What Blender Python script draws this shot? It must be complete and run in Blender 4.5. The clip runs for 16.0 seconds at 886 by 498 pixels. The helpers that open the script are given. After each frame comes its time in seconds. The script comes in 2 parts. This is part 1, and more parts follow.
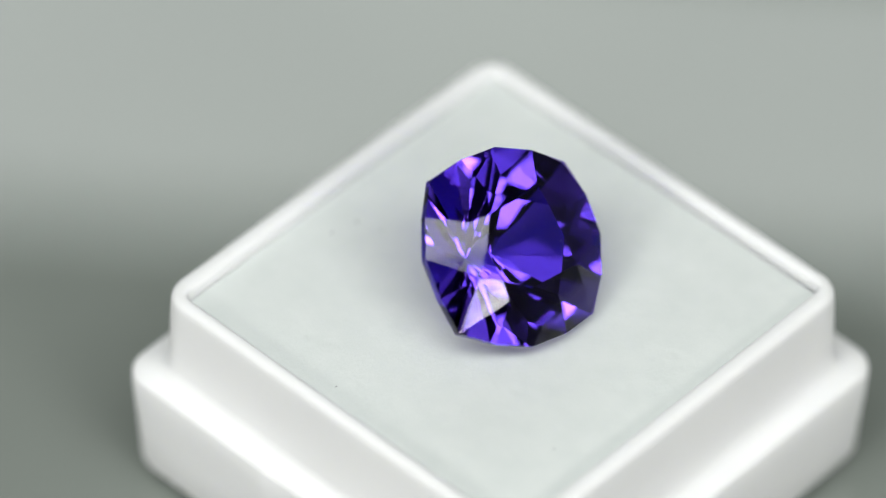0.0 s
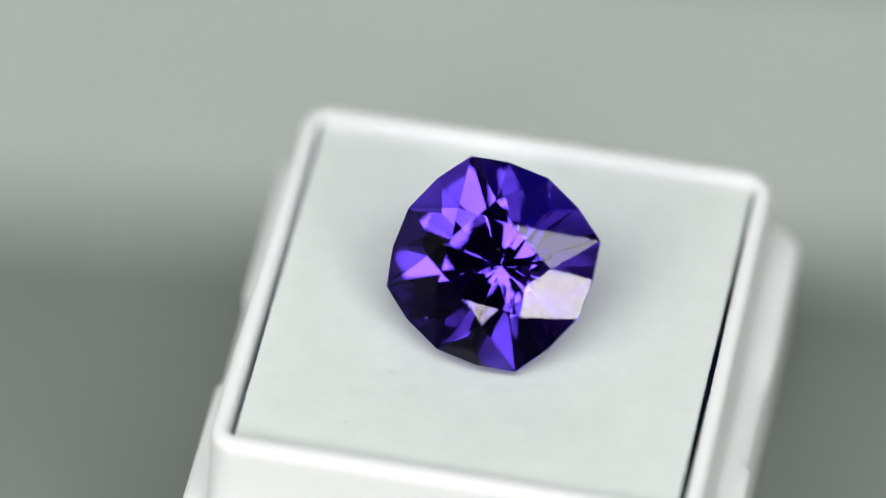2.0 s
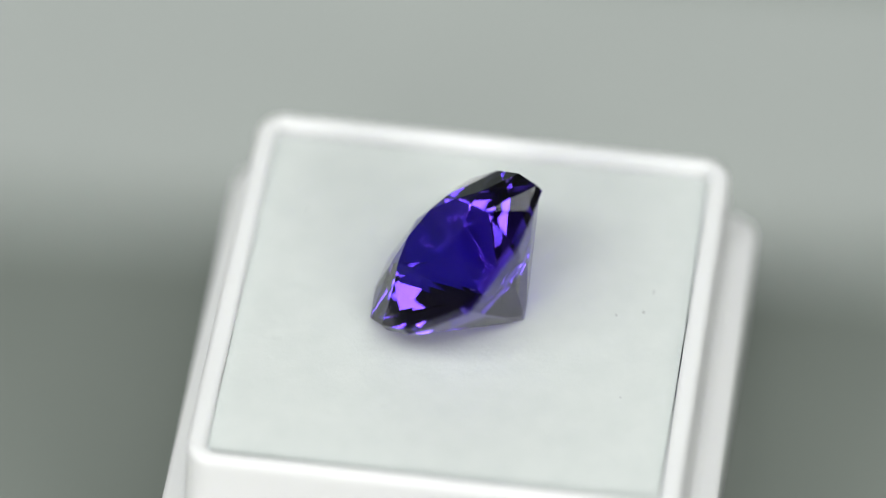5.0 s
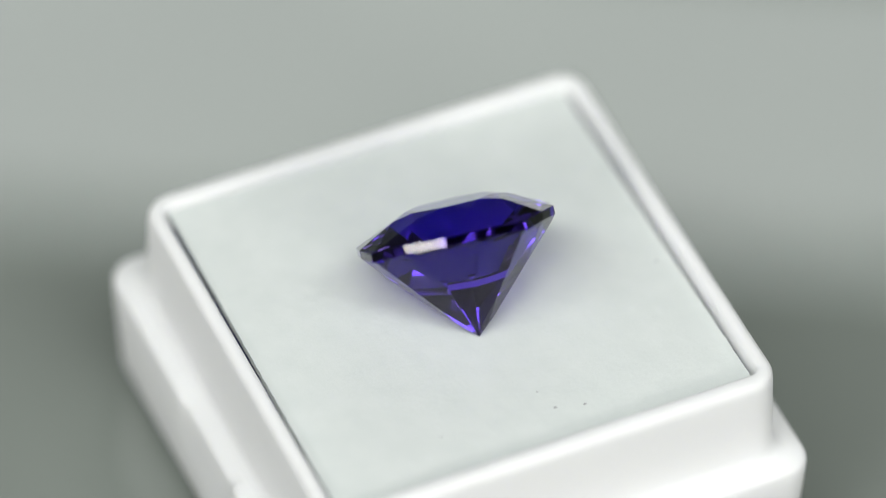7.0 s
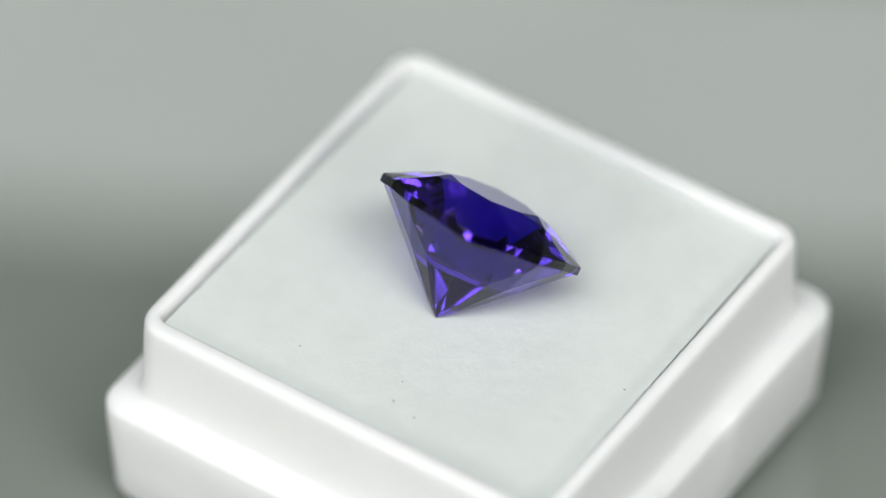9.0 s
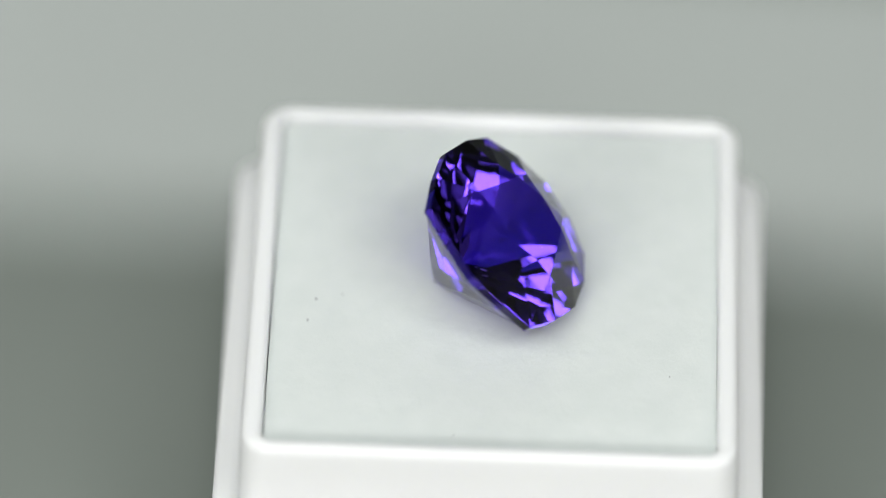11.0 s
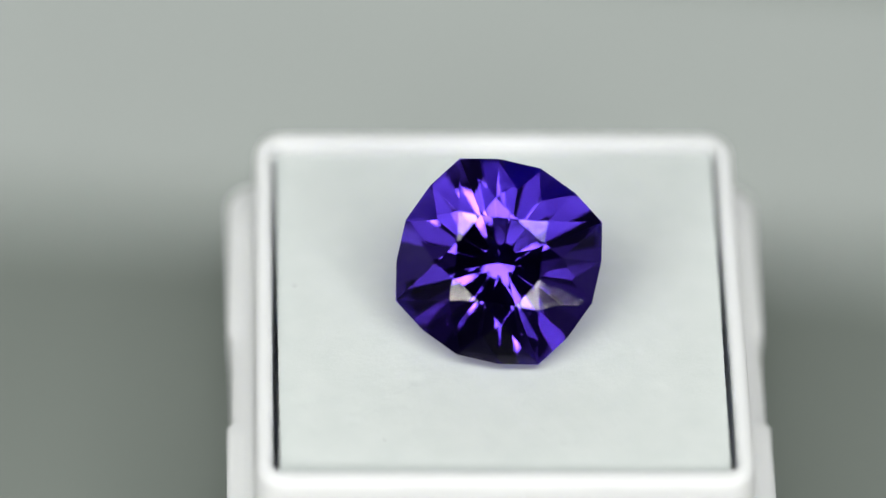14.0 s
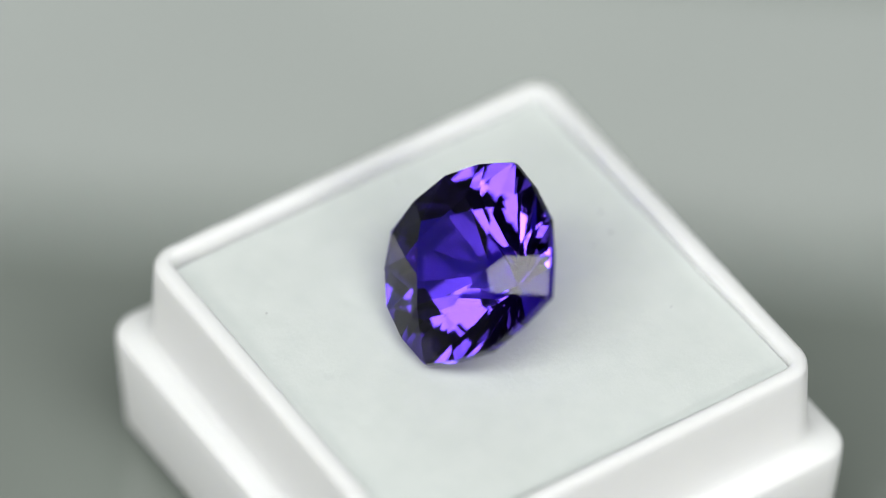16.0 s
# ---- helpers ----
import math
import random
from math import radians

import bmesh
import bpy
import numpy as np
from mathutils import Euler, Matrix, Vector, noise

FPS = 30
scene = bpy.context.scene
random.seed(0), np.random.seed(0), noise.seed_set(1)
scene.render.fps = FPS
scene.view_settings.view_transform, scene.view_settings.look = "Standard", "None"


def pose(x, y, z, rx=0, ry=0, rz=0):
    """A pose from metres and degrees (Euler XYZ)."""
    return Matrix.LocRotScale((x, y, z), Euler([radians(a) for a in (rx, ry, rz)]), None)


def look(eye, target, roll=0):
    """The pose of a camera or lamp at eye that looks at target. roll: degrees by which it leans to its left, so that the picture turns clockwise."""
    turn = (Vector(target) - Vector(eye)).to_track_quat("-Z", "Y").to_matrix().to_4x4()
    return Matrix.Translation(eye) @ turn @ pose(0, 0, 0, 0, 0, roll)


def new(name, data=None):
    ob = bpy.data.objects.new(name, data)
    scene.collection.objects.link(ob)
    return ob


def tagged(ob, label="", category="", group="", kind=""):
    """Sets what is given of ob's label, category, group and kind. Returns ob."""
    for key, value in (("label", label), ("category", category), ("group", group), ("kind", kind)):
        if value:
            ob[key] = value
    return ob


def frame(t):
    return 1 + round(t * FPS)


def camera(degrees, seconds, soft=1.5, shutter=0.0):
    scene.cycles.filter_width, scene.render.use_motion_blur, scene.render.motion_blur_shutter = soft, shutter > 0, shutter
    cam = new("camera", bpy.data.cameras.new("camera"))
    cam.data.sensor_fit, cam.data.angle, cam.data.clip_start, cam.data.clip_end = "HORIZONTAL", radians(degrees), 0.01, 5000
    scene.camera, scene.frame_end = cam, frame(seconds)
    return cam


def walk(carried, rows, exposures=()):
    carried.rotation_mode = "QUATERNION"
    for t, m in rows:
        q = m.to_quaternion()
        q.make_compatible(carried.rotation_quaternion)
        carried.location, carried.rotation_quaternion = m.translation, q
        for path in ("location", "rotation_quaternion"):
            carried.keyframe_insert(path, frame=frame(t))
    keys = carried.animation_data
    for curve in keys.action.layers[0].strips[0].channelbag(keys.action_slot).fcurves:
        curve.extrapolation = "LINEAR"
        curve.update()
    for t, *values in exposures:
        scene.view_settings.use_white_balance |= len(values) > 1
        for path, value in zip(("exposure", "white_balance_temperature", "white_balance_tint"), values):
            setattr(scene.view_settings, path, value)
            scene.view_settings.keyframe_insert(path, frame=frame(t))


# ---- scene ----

MM = 0.001

# ---- camera ----
cam = camera(8.0, 16.0, soft=1.1)
EYE = pose(0.0, -321.389 * MM, 335.270 * MM, 90 - 45.764, -0.765, 1.282)
cam.data.dof.use_dof = True
cam.data.dof.focus_distance = 0.4600
cam.data.dof.aperture_fstop = 8.6
walk(cam, [(0.0, EYE), (16.0, EYE)])

# the turntable's steady spin, degrees at t seconds
SPIN_START, SPIN_RATE = 408.096, -28.967

# ---- light ----
world = bpy.data.worlds.new("studio_world")
scene.world = world
world.use_nodes = True
world.node_tree.nodes["Background"].inputs[0].default_value = (0.6, 0.63, 0.65, 1)
world.node_tree.nodes["Background"].inputs[1].default_value = 0.05
scene.view_settings.exposure = 0.29


def soft_light(name, eye, target, width, height, radiance, colour=(1, 1, 1), roll=0):
    """A rectangular diffused studio lamp; radiance is that of its face."""
    data = bpy.data.lights.new(name, "AREA")
    data.shape, data.size, data.size_y = "RECTANGLE", width, height
    data.energy = radiance * math.pi * width * height
    data.color = colour
    lamp = new(name, data)
    lamp.matrix_world = look(eye, target, roll)
    return lamp


def around(azimuth, elevation, distance):
    """A place seen from the gem: azimuth from straight behind it, clockwise from above."""
    a, e = radians(azimuth), radians(elevation)
    return (distance * math.sin(a) * math.cos(e), distance * math.cos(a) * math.cos(e), distance * math.sin(e))


soft_light("overhead_softbox", (-0.045, -0.2198, 0.4713), (-0.045, 0, 0), 0.80, 0.166, 5.6, (0.97, 1.0, 0.985))
soft_light("side_light", around(-148, 23.0, 0.48), (0, 0, 0), 0.145, 0.080, 14.0, (1.0, 0.98, 0.96))
soft_light("side_light", around(147.5, 24.0, 0.48), (0, 0, 0), 0.175, 0.070, 13.5, (1.0, 0.98, 0.96))
soft_light("back_light", (0.0, 0.175, 0.1138), (0.0, 0.0, 0.1138), 0.120, 0.0455, 2.4, (0.95, 1.0, 0.98), roll=-2.9)


# ---- materials ----
def material(name):
    m = bpy.data.materials.new(name)
    m.use_nodes = True
    return m, m.node_tree.nodes, m.node_tree.links, m.node_tree.nodes["Principled BSDF"]


def noise_bump(nodes, links, shader, scale, strength, distance, detail=4.0, rough=0.6, into="Normal"):
    coord = nodes.new("ShaderNodeTexCoord")
    tex = nodes.new("ShaderNodeTexNoise")
    tex.inputs["Scale"].default_value = scale
    tex.inputs["Detail"].default_value = detail
    tex.inputs["Roughness"].default_value = rough
    links.new(coord.outputs["Object"], tex.inputs["Vector"])
    bump = nodes.new("ShaderNodeBump")
    bump.inputs["Strength"].default_value = strength
    bump.inputs["Distance"].default_value = distance
    links.new(tex.outputs["Fac"], bump.inputs["Height"])
    links.new(bump.outputs["Normal"], shader.inputs[into])
    return coord, tex, bump


def tint(nodes, links, shader, coord, scale, low, high):
    tex = nodes.new("ShaderNodeTexNoise")
    tex.inputs["Scale"].default_value = scale
    tex.inputs["Detail"].default_value = 5.0
    links.new(coord.outputs["Object"], tex.inputs["Vector"])
    ramp = nodes.new("ShaderNodeValToRGB")
    ramp.color_ramp.elements[0].position, ramp.color_ramp.elements[1].position = 0.3, 0.7
    ramp.color_ramp.elements[0].color, ramp.color_ramp.elements[1].color = (*low, 1), (*high, 1)
    links.new(tex.outputs["Fac"], ramp.inputs["Fac"])
    links.new(ramp.outputs["Color"], shader.inputs["Base Color"])


def make_plastic():
    m, nodes, links, p = material("white_plastic")
    p.inputs["Roughness"].default_value = 0.5
    p.inputs["Specular IOR Level"].default_value = 0.16
    p.inputs["IOR"].default_value = 1.49
    p.inputs["Subsurface Weight"].default_value = 0.6
    p.inputs["Subsurface Radius"].default_value = (1.0, 1.0, 1.05)
    p.inputs["Subsurface Scale"].default_value = 0.0018
    coord, tex, bump = noise_bump(nodes, links, p, 900.0, 0.08, 0.0002)
    tint(nodes, links, p, coord, 90.0, (0.875, 0.88, 0.885), (0.905, 0.91, 0.91))
    return m


def make_foam():
    m, nodes, links, p = material("white_foam")
    p.inputs["Roughness"].default_value = 0.9
    p.inputs["Specular IOR Level"].default_value = 0.25
    coord, tex, bump = noise_bump(nodes, links, p, 2600.0, 0.3, 0.00013, 6.0, 0.75)
    tint(nodes, links, p, coord, 420.0, (0.685, 0.725, 0.705), (0.725, 0.76, 0.74))
    return m


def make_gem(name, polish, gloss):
    """Violet quartz; polish is the facets' roughness, gloss a tint that dims what they mirror, inside too."""
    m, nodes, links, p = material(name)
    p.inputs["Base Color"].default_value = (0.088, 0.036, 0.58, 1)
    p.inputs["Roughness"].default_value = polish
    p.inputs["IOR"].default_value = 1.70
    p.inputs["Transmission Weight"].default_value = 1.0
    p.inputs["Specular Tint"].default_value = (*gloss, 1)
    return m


def make_tabletop():
    m, nodes, links, p = material("glossy_grey_acrylic")
    p.inputs["Roughness"].default_value = 0.015
    p.inputs["IOR"].default_value = 1.75
    coord, tex, bump = noise_bump(nodes, links, p, 60.0, 0.02, 0.0002)
    tint(nodes, links, p, coord, 14.0, (0.215, 0.240, 0.216), (0.236, 0.260, 0.236))
    return m


def make_wall(name, low, high):
    m, nodes, links, p = material(name)
    p.inputs["Roughness"].default_value = 0.95
    coord, tex, bump = noise_bump(nodes, links, p, 500.0, 0.2, 0.0005)
    tint(nodes, links, p, coord, 8.0, low, high)
    return m


def make_speck():
    m, nodes, links, p = material("dark_lint")
    p.inputs["Roughness"].default_value = 0.9
    coord, tex, bump = noise_bump(nodes, links, p, 3000.0, 0.2, 0.0001)
    tint(nodes, links, p, coord, 900.0, (0.10, 0.10, 0.11), (0.30, 0.30, 0.32))
    return m


def make_black_foam():
    m, nodes, links, p = material("black_foam")
    p.inputs["Roughness"].default_value = 0.9
    coord, tex, bump = noise_bump(nodes, links, p, 2600.0, 0.3, 0.0001)
    tint(nodes, links, p, coord, 420.0, (0.025, 0.055, 0.16), (0.045, 0.085, 0.24))
    return m


BLACK_FOAM = make_black_foam()
PLASTIC, FOAM = make_plastic(), make_foam()
# crown and girdle: the tint weakens the lamps' reflections
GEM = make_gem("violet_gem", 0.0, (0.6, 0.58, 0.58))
# pavilion, same stone: darker tint dims inner reflections, standing in for absorbed light
GEM_DIMMED = make_gem("violet_gem_dimmed", 0.015, (0.40, 0.36, 0.46))
TABLETOP, WALL, SPECK = make_tabletop(), make_wall("grey_studio_cloth", (0.10, 0.105, 0.11), (0.13, 0.135, 0.14)), make_speck()
SIDE_CLOTH = make_wall("mid_grey_cloth", (0.27, 0.27, 0.27), (0.31, 0.31, 0.31))


# ---- building helpers ----
def part(name, bm, mat, parent=None, label="", smooth=False):
    mesh = bpy.data.meshes.new(name)
    for f in bm.faces:
        f.smooth = smooth
    bm.to_mesh(mesh)
    bm.free()
    mesh.materials.append(mat)
    ob = new(name, mesh)
    if parent is not None:
        ob.parent = parent
    if label:
        tagged(ob, label)
    return ob


def slab(x0, x1, y0, y1, z0, z1):
    bm = bmesh.new()
    bmesh.ops.create_cube(bm, size=1.0, matrix=Matrix.Translation(((x0 + x1) / 2, (y0 + y1) / 2, (z0 + z1) / 2))
                          @ Matrix.Diagonal((x1 - x0, y1 - y0, z1 - z0, 1)))
    return bm


# ---- the place: a glossy tabletop inside a dark tent ----
TABLE_Z = -18.0 * MM
bm = slab(-0.57, 0.57, -0.8, 0.8, TABLE_Z - 0.02, TABLE_Z)
tagged(part("tabletop", bm, TABLETOP), "glossy dark grey-green acrylic tabletop", "tabletop", kind="structure")
for name, box, cloth, label in (("wall_north", (-0.55, 0.55, 0.78, 0.80, TABLE_Z, 1.0), WALL, "plain dark grey studio cloth"),
                                ("wall_south", (-0.55, 0.55, -0.80, -0.78, TABLE_Z, 1.0), WALL, "plain dark grey studio cloth"),
                                ("wall_east", (0.55, 0.57, -0.80, 0.80, TABLE_Z, 1.0), SIDE_CLOTH, "plain mid grey studio cloth"),
                                ("wall_west", (-0.57, -0.55, -0.80, 0.80, TABLE_Z, 1.0), SIDE_CLOTH, "plain mid grey studio cloth"),
                                ("ceiling", (-0.57, 0.57, -0.80, 0.80, 1.0, 1.02), WALL, "plain dark grey studio cloth")):
    tagged(part(name, slab(*box), cloth), label, "wall", kind="structure")


# ---- the display box ----
BOX_X, BOX_Y = 1.397, -1.046
NOTCH = 4.2


def outline(half, radius, z, inset=0.0, n=7):
    """A rounded square in mm, counter-clockwise; inset pushes in and lowers the middle of the two sides across x.
    The rim wavers a little, as moulded plastic does."""
    points = []
    marks = sorted([1.5 * k for k in range(-10, 11) if abs(abs(1.5 * k) - NOTCH) > 0.8] + [-NOTCH - 0.7, -NOTCH, NOTCH, NOTCH + 0.7])
    worn = 0.035 if z > -0.2 else 0.012
    for k in range(4):
        turn = Matrix.Rotation(k * math.pi / 2, 2)
        push = inset if k % 2 == 0 else 0.0
        for y in marks:
            cut = push if abs(y) <= NOTCH else 0.0
            waver = worn * noise.noise((y * 0.9, 13.0 * k, 2.0)) + 0.5 * worn * noise.noise((y * 2.3, 13.0 * k, z))
            p = turn @ Vector((half - cut + waver, y))
            points.append((p.x, p.y, z - (1.5 * cut if z > -8 else 0.0) + waver * 0.6))
        for j in range(n + 1):
            a = j * math.pi / 2 / n
            p = turn @ Vector((half - radius + radius * math.cos(a), half - radius + radius * math.sin(a)))
            points.append((p.x, p.y, z))
    # the wall is thicker on the sides across y
    if half < 17.1 and z > -10:
        points = [(x, y * 0.982, h) for x, y, h in points]
    # the box is seated a little low on one side
    seat = 0.0 if z < -16.0 else 1.0
    return [((x + BOX_X) * MM, (y + BOX_Y) * MM, (h - seat * (0.11 + 0.010 * x - 0.004 * y)) * MM - TABLE_Z) for x, y, h in points]


def loft(rows, cap_start=True, cap_end=True):
    bm = bmesh.new()
    rings = [[bm.verts.new(p) for p in outline(*row)] for row in rows]
    count = len(rings[0])
    for a, b in zip(rings, rings[1:]):
        for i in range(count):
            bm.faces.new((a[i], a[(i + 1) % count], b[(i + 1) % count], b[i]))
    if cap_start:
        bm.faces.new(list(reversed(rings[0])))
    if cap_end:
        bm.faces.new(rings[-1])
    return bm


def make_box():
    box = tagged(new("display_box"), "open white plastic square gem display box with a stepped ledge", "box")
    box.location = (0, 0, TABLE_Z)
    body = part("body", loft([
        (16.8, 1.2, -16.8), (18.9, 2.0, -16.8), (19.4, 2.1, -16.65), (19.62, 2.2, -16.2), (19.76, 2.2, -12.9, 0.0), (19.80, 2.2, -12.3, 0.05),
        (19.95, 2.2, -9.7, 0.28), (20.02, 2.2, -7.6, 0.3), (19.97, 2.2, -7.3, 0.3), (19.82, 2.1, -7.08, 0.28), (19.55, 2.0, -6.99, 0.25), (18.85, 2.0, -6.94),
        (18.45, 2.05, -6.82), (18.18, 2.1, -6.55), (18.04, 2.1, -6.0), (17.86, 2.1, 0.0), (17.82, 2.1, 0.45), (17.72, 2.05, 0.70), (17.52, 2.0, 0.86),
        (17.32, 1.8, 0.92), (17.06, 1.3, 0.92), (16.84, 1.0, 0.84), (16.72, 0.8, 0.66), (16.66, 0.7, 0.4), (16.4, 0.6, -9.0)]), PLASTIC, box, smooth=True)
    body.data.set_sharp_from_angle(angle=radians(55))
    part("foot", loft([(16.6, 1.2, -18.0), (16.8, 1.2, -17.8), (16.8, 1.2, -16.82)]), PLASTIC, box)
    return box


# ---- the foam pad ----
PAD_X, PAD_Y, PAD_SHIFT = 16.22, 16.28, -0.04
DENTS = ((-14.1, -9.1, 0.45), (-6.3, -7.0, 0.4), (11.3, -7.9, 0.4), (-10.8, -11.1, 0.3), (9.9, -4.3, 0.4), (-12.6, 7.6, 0.4), (-1.0, -12.2, 0.5), (4.5, -13.0, 0.35))


def pad_height(x, y):
    z = 0.05 * noise.noise((x * 0.12, y * 0.12, 3.1)) + 0.02 * noise.noise((x * 0.9, y * 0.9, 7.7)) + 0.06
    z -= 0.08 * max(0.0, (abs(x) - 11.0) / 5.0, (y - 11.0) / 5.0) ** 2
    edge = min(PAD_X - abs(x), PAD_Y - abs(y))
    if edge < 0.5:
        z -= 0.06 * (1 - edge / 0.5) ** 2
    for dx, dy, r in DENTS:
        d2 = ((x - dx) ** 2 + (y - dy) ** 2) / (r * r)
        if d2 < 6:
            z -= 0.05 * math.exp(-d2)
    return z


def make_pad():
    bm = bmesh.new()
    n = 150
    grid = []
    for j in range(n + 1):
        row = []
        for i in range(n + 1):
            x, y = PAD_X * (2 * i / n - 1), PAD_Y * (2 * j / n - 1)
            fray = 0.07 * noise.noise((y * 2.2, 5.0, 1.0)) + 0.05 * noise.noise((y * 6.0, 9.0, 1.0))
            ox = x * (1 + 0.0065 * y / PAD_Y) + (fray if i in (0, n) else 0.0)  # cut a little narrower at one end
            row.append(bm.verts.new(((ox + BOX_X) * MM, (y + BOX_Y + PAD_SHIFT) * MM, pad_height(x, y) * MM)))
        grid.append(row)
    for j in range(n):
        for i in range(n):
            bm.faces.new((grid[j][i], grid[j][i + 1], grid[j + 1][i + 1], grid[j + 1][i]))
    rim = grid[0][:-1] + [r[-1] for r in grid[:-1]] + list(reversed(grid[-1][1:])) + [r[0] for r in reversed(grid[1:])]
    low = [bm.verts.new((v.co.x, v.co.y, -0.7 * MM)) for v in rim]
    k = len(rim)
    for i in range(k):
        bm.faces.new((rim[(i + 1) % k], rim[i], low[i], low[(i + 1) % k]))
    bm.faces.new(list(reversed(low)))
    pad = part("foam_pad", bm, FOAM, smooth=True)
    pad.data.set_sharp_from_angle(angle=radians(60))
    tagged(pad, "off-white square foam pad set inside the plastic box", "foam pad")
    x0, x1, y0, y1 = BOX_X - PAD_X + 0.3, BOX_X + PAD_X - 0.3, BOX_Y + PAD_SHIFT - PAD_Y + 0.1, BOX_Y + PAD_SHIFT + PAD_Y - 0.1
    part("underside", slab(x0 * MM, x1 * MM, y0 * MM, y1 * MM, -8.9 * MM, -0.7 * MM), BLACK_FOAM, pad, "black lower layer of the foam")
    for x, y, size in ((-4.04, 13.57, 0.09), (-1.35, 11.13, 0.06), (-1.91, 13.05, 0.09), (-15.0, 2.6, 0.07), (6.8, 12.4, 0.06), (-8.6, -12.9, 0.06)):
        bm = bmesh.new()
        bmesh.ops.create_icosphere(bm, subdivisions=1, radius=size * MM,
                                   matrix=Matrix.Translation(((x + BOX_X) * MM, (y + BOX_Y) * MM, (pad_height(x, y) + size * 0.3) * MM)) @ Matrix.Diagonal((1.6, 0.7, 0.6, 1)))
        part("lint_speck", bm, SPECK, pad, "tiny dark lint speck")
    return pad


# ---- the gemstone ----
GEM_CENTRE = Vector((1.214, -1.908, 5.991))
GEM_UP = Vector((-0.04865, -0.67218, 0.73879)).normalized()
GEM_X = Vector((0.93667, 0.22613, 0.26742))


def gem_frame():
    x = (GEM_X - GEM_UP * GEM_X.dot(GEM_UP)).normalized()
    y = GEM_UP.cross(x)
    m = Matrix((x, y, GEM_UP)).transposed().to_4x4()
    return Matrix.Translation(GEM_CENTRE) @ m


def polar(r, degrees, z):
    a = radians(degrees)
    return Vector((r * math.cos(a), r * math.sin(a), z))


TABLE_R, TABLE_MID_R, TABLE_H, STAR_R, STAR_H, STAR_A = 3.51, 3.25, 2.09, 4.556, 1.72, 18.1
CORNER_R, SIDE_R, MID_R, SIDE_A = 8.00, 7.42, 7.39, 21.2
GIRDLE, CULET = 0.316, -7.97


def girdle_ring(dz):
    ring = []
    for q in range(4):
        b = 90 * q
        ring += [polar(CORNER_R, b, -0.30 + dz), polar(SIDE_R, b + SIDE_A, -0.02 + dz), polar(MID_R, b + 45, -0.05 + dz), polar(SIDE_R, b + 90 - SIDE_A, -0.02 + dz)]
    return ring


def facet_mesh(facets):
    """Flat facets that face away from the stone's inside."""
    frame_m = gem_frame()
    bm = bmesh.new()
    made = {}
    inside = Vector((0, 0, -1.5))
    for f in facets:
        normal = (f[1] - f[0]).cross(f[2] - f[0])
        if normal.dot(sum(f, Vector()) / len(f) - inside) < 0:
            f = list(reversed(f))
        verts = []
        for p in f:
            key = tuple(round(c, 3) for c in p)
            if key not in made:
                made[key] = bm.verts.new((frame_m @ p) * MM)
            verts.append(made[key])
        bm.faces.new(verts)
    return bm


LOWER_ANGLE, KEEL_ANGLE, MAIN_ANGLE, BREAK_ANGLE, BREAK_R = 49.6, 46.3, 42.2, 44.6, 2.3


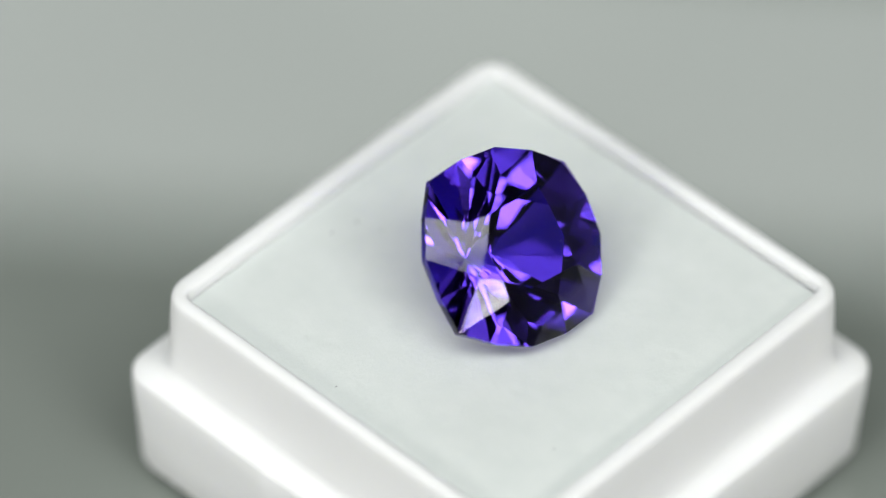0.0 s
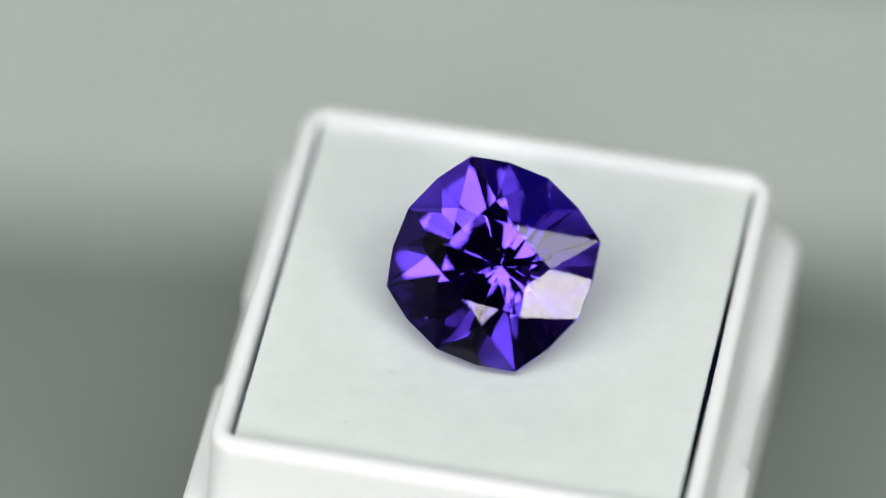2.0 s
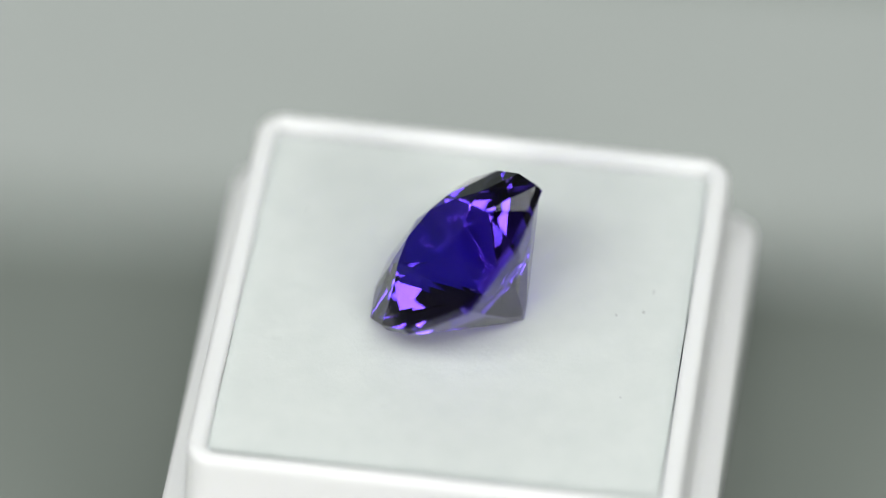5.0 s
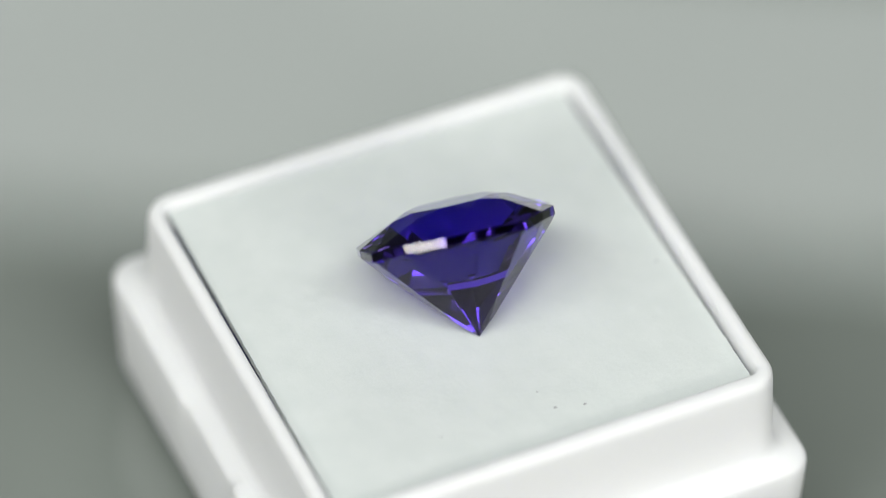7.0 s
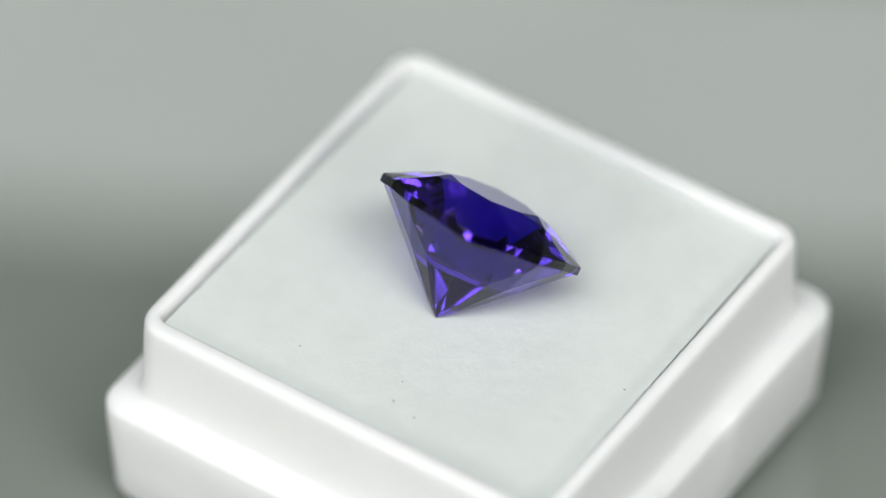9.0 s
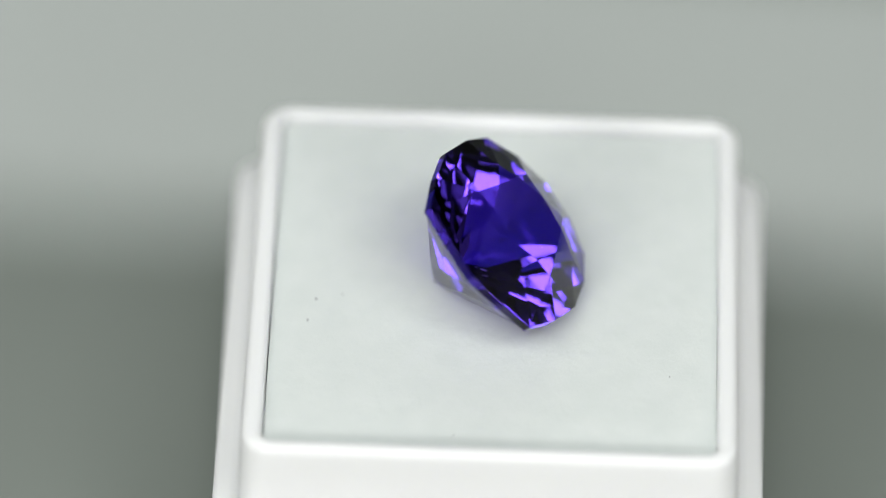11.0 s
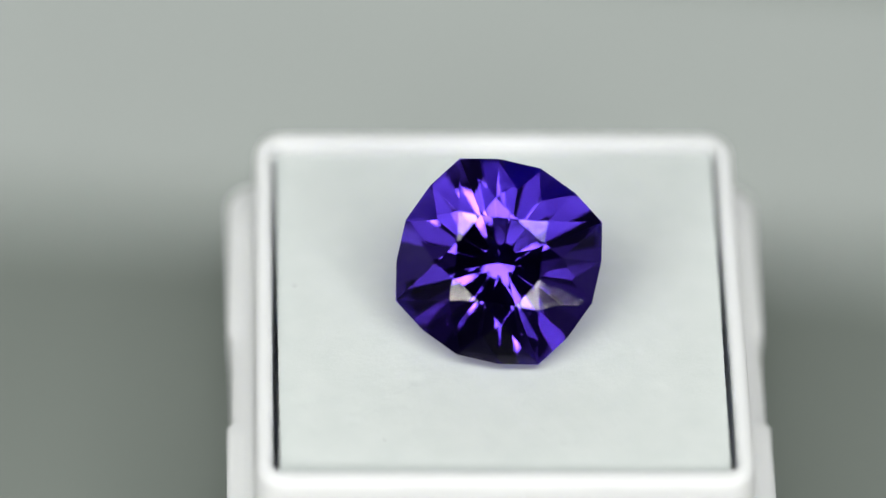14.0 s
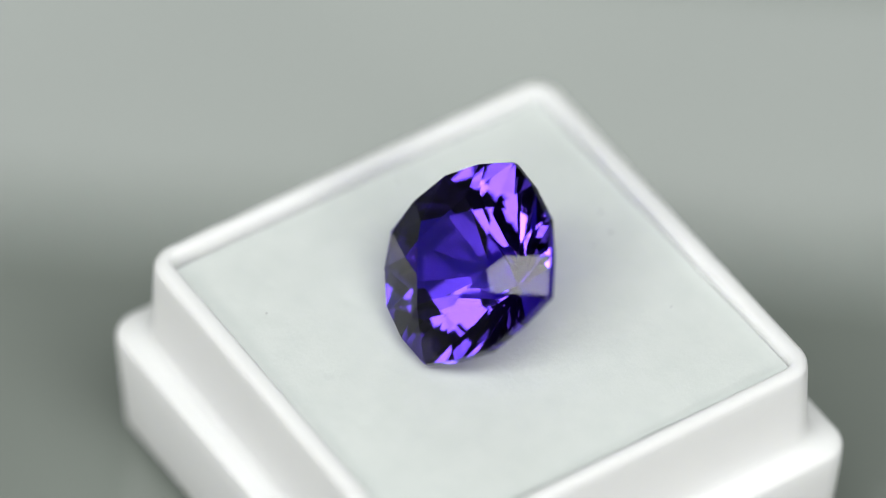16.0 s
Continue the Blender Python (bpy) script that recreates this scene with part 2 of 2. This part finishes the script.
def cut_pavilion(ring):
    """The stone below its girdle, cut by planes as a lapidary cuts it: a steep facet on each
    girdle edge, a keel facet under each girdle corner, sixteen mains that meet in the culet,
    and sixteen break facets between them."""
    planes = []
    for i in range(16):
        p, q = ring[i], ring[(i + 1) % 16]
        e = (q - p).normalized()
        out = Vector(((p + q).x, (p + q).y, 0)).normalized()
        n = out * math.sin(radians(LOWER_ANGLE)) - Vector((0, 0, math.cos(radians(LOWER_ANGLE))))
        n = (n - e * n.dot(e)).normalized()
        planes.append((n, n.dot(p), True))
    for p in ring:
        out = Vector((p.x, p.y, 0)).normalized()
        n = out * math.sin(radians(KEEL_ANGLE)) - Vector((0, 0, math.cos(radians(KEEL_ANGLE))))
        planes.append((n, n.dot(p) + 0.045, True))
    for k in range(8):
        n = polar(math.sin(radians(MAIN_ANGLE)), 45 * k, -math.cos(radians(MAIN_ANGLE)))
        planes.append((n, n.z * CULET, True))
        n = polar(math.sin(radians(MAIN_ANGLE - 0.6)), 45 * k + 22.5, -math.cos(radians(MAIN_ANGLE - 0.6)))
        planes.append((n, n.z * CULET, True))
        for side in (-11.0, 11.0):
            n = polar(math.sin(radians(BREAK_ANGLE)), 45 * k + side, -math.cos(radians(BREAK_ANGLE)))
            spot = polar(BREAK_R, 45 * k + side, CULET + BREAK_R * math.tan(radians(MAIN_ANGLE)) * math.cos(radians(side)))
            planes.append((n, n.dot(spot), True))
    for i in range(16):
        p, q = ring[i], ring[(i + 1) % 16]
        n = (p - Vector((0, 0, 2))).cross(q - Vector((0, 0, 2))).normalized()
        n = n if n.z > 0 else -n
        planes.append((n, n.dot(p), False))
    normals = np.array([tuple(p[0]) for p in planes])
    offsets = np.array([p[1] for p in planes])
    count = len(planes)
    found = {}
    for a in range(count):
        for b in range(a + 1, count):
            for c in range(b + 1, count):
                m = normals[[a, b, c]]
                if abs(np.linalg.det(m)) < 1e-4:
                    continue
                x = np.linalg.solve(m, offsets[[a, b, c]])
                if (normals @ x <= offsets + 1e-4).all():
                    found[tuple(round(v, 3) for v in x)] = x
    points = list(found.values())
    facets = []
    for n, d, keep in planes:
        if not keep:
            continue
        face = [Vector(x) for x in points if abs(np.dot(tuple(n), x) - d) < 4e-4]
        if len(face) < 3:
            continue
        middle = sum(face, Vector()) / len(face)
        u = (face[0] - middle).normalized()
        v = n.cross(u)
        face.sort(key=lambda p: math.atan2((p - middle).dot(v), (p - middle).dot(u)))
        facets.append(face)
    return facets


def make_gem_stone():
    gem = tagged(new("gemstone"), "faceted violet cushion-cut gemstone lying tilted on foam", "gemstone")
    table = [polar(TABLE_MID_R if k % 2 else TABLE_R, 45 * k, TABLE_H) for k in range(8)]
    star = []
    for k in range(8):
        star.append(polar(STAR_R, 45 * k + (STAR_A if k % 2 == 0 else 45 - STAR_A), STAR_H))
    top, low = girdle_ring(GIRDLE), girdle_ring(-GIRDLE)
    crown = [table]
    for k in range(8):
        crown.append([table[k], star[k], table[(k + 1) % 8]])
        crown.append([table[k], star[k - 1], top[2 * k], star[k]])
        crown.append([star[k], top[2 * k], top[2 * k + 1]])
        crown.append([star[k], top[2 * k + 1], top[(2 * k + 2) % 16]])
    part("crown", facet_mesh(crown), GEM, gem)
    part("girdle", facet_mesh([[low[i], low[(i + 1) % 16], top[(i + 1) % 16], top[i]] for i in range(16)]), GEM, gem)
    pavilion = cut_pavilion(low)
    part("pavilion", facet_mesh(pavilion), GEM_DIMMED, gem)
    turn = gem_frame()
    for r, a, size in ((1.2, 40, 0.022), (2.4, 200, 0.018), (2.9, 310, 0.020), (0.9, 120, 0.016)):
        bm = bmesh.new()
        bmesh.ops.create_icosphere(bm, subdivisions=1, radius=size * MM, matrix=Matrix.Translation((turn @ polar(r, a, TABLE_H + size * 0.6)) * MM))
        part("dust_speck", bm, FOAM, gem, "tiny pale dust speck")
    return gem


display_box = make_box()
foam_pad = make_pad()
gemstone = make_gem_stone()


def motions():
    times = [0.25 * k for k in range(65)]
    for thing, z in ((display_box, TABLE_Z), (foam_pad, 0.0), (gemstone, 0.0)):
        walk(thing, [(t, pose(0, 0, z, 0, 0, SPIN_START + SPIN_RATE * t)) for t in times])


motions()
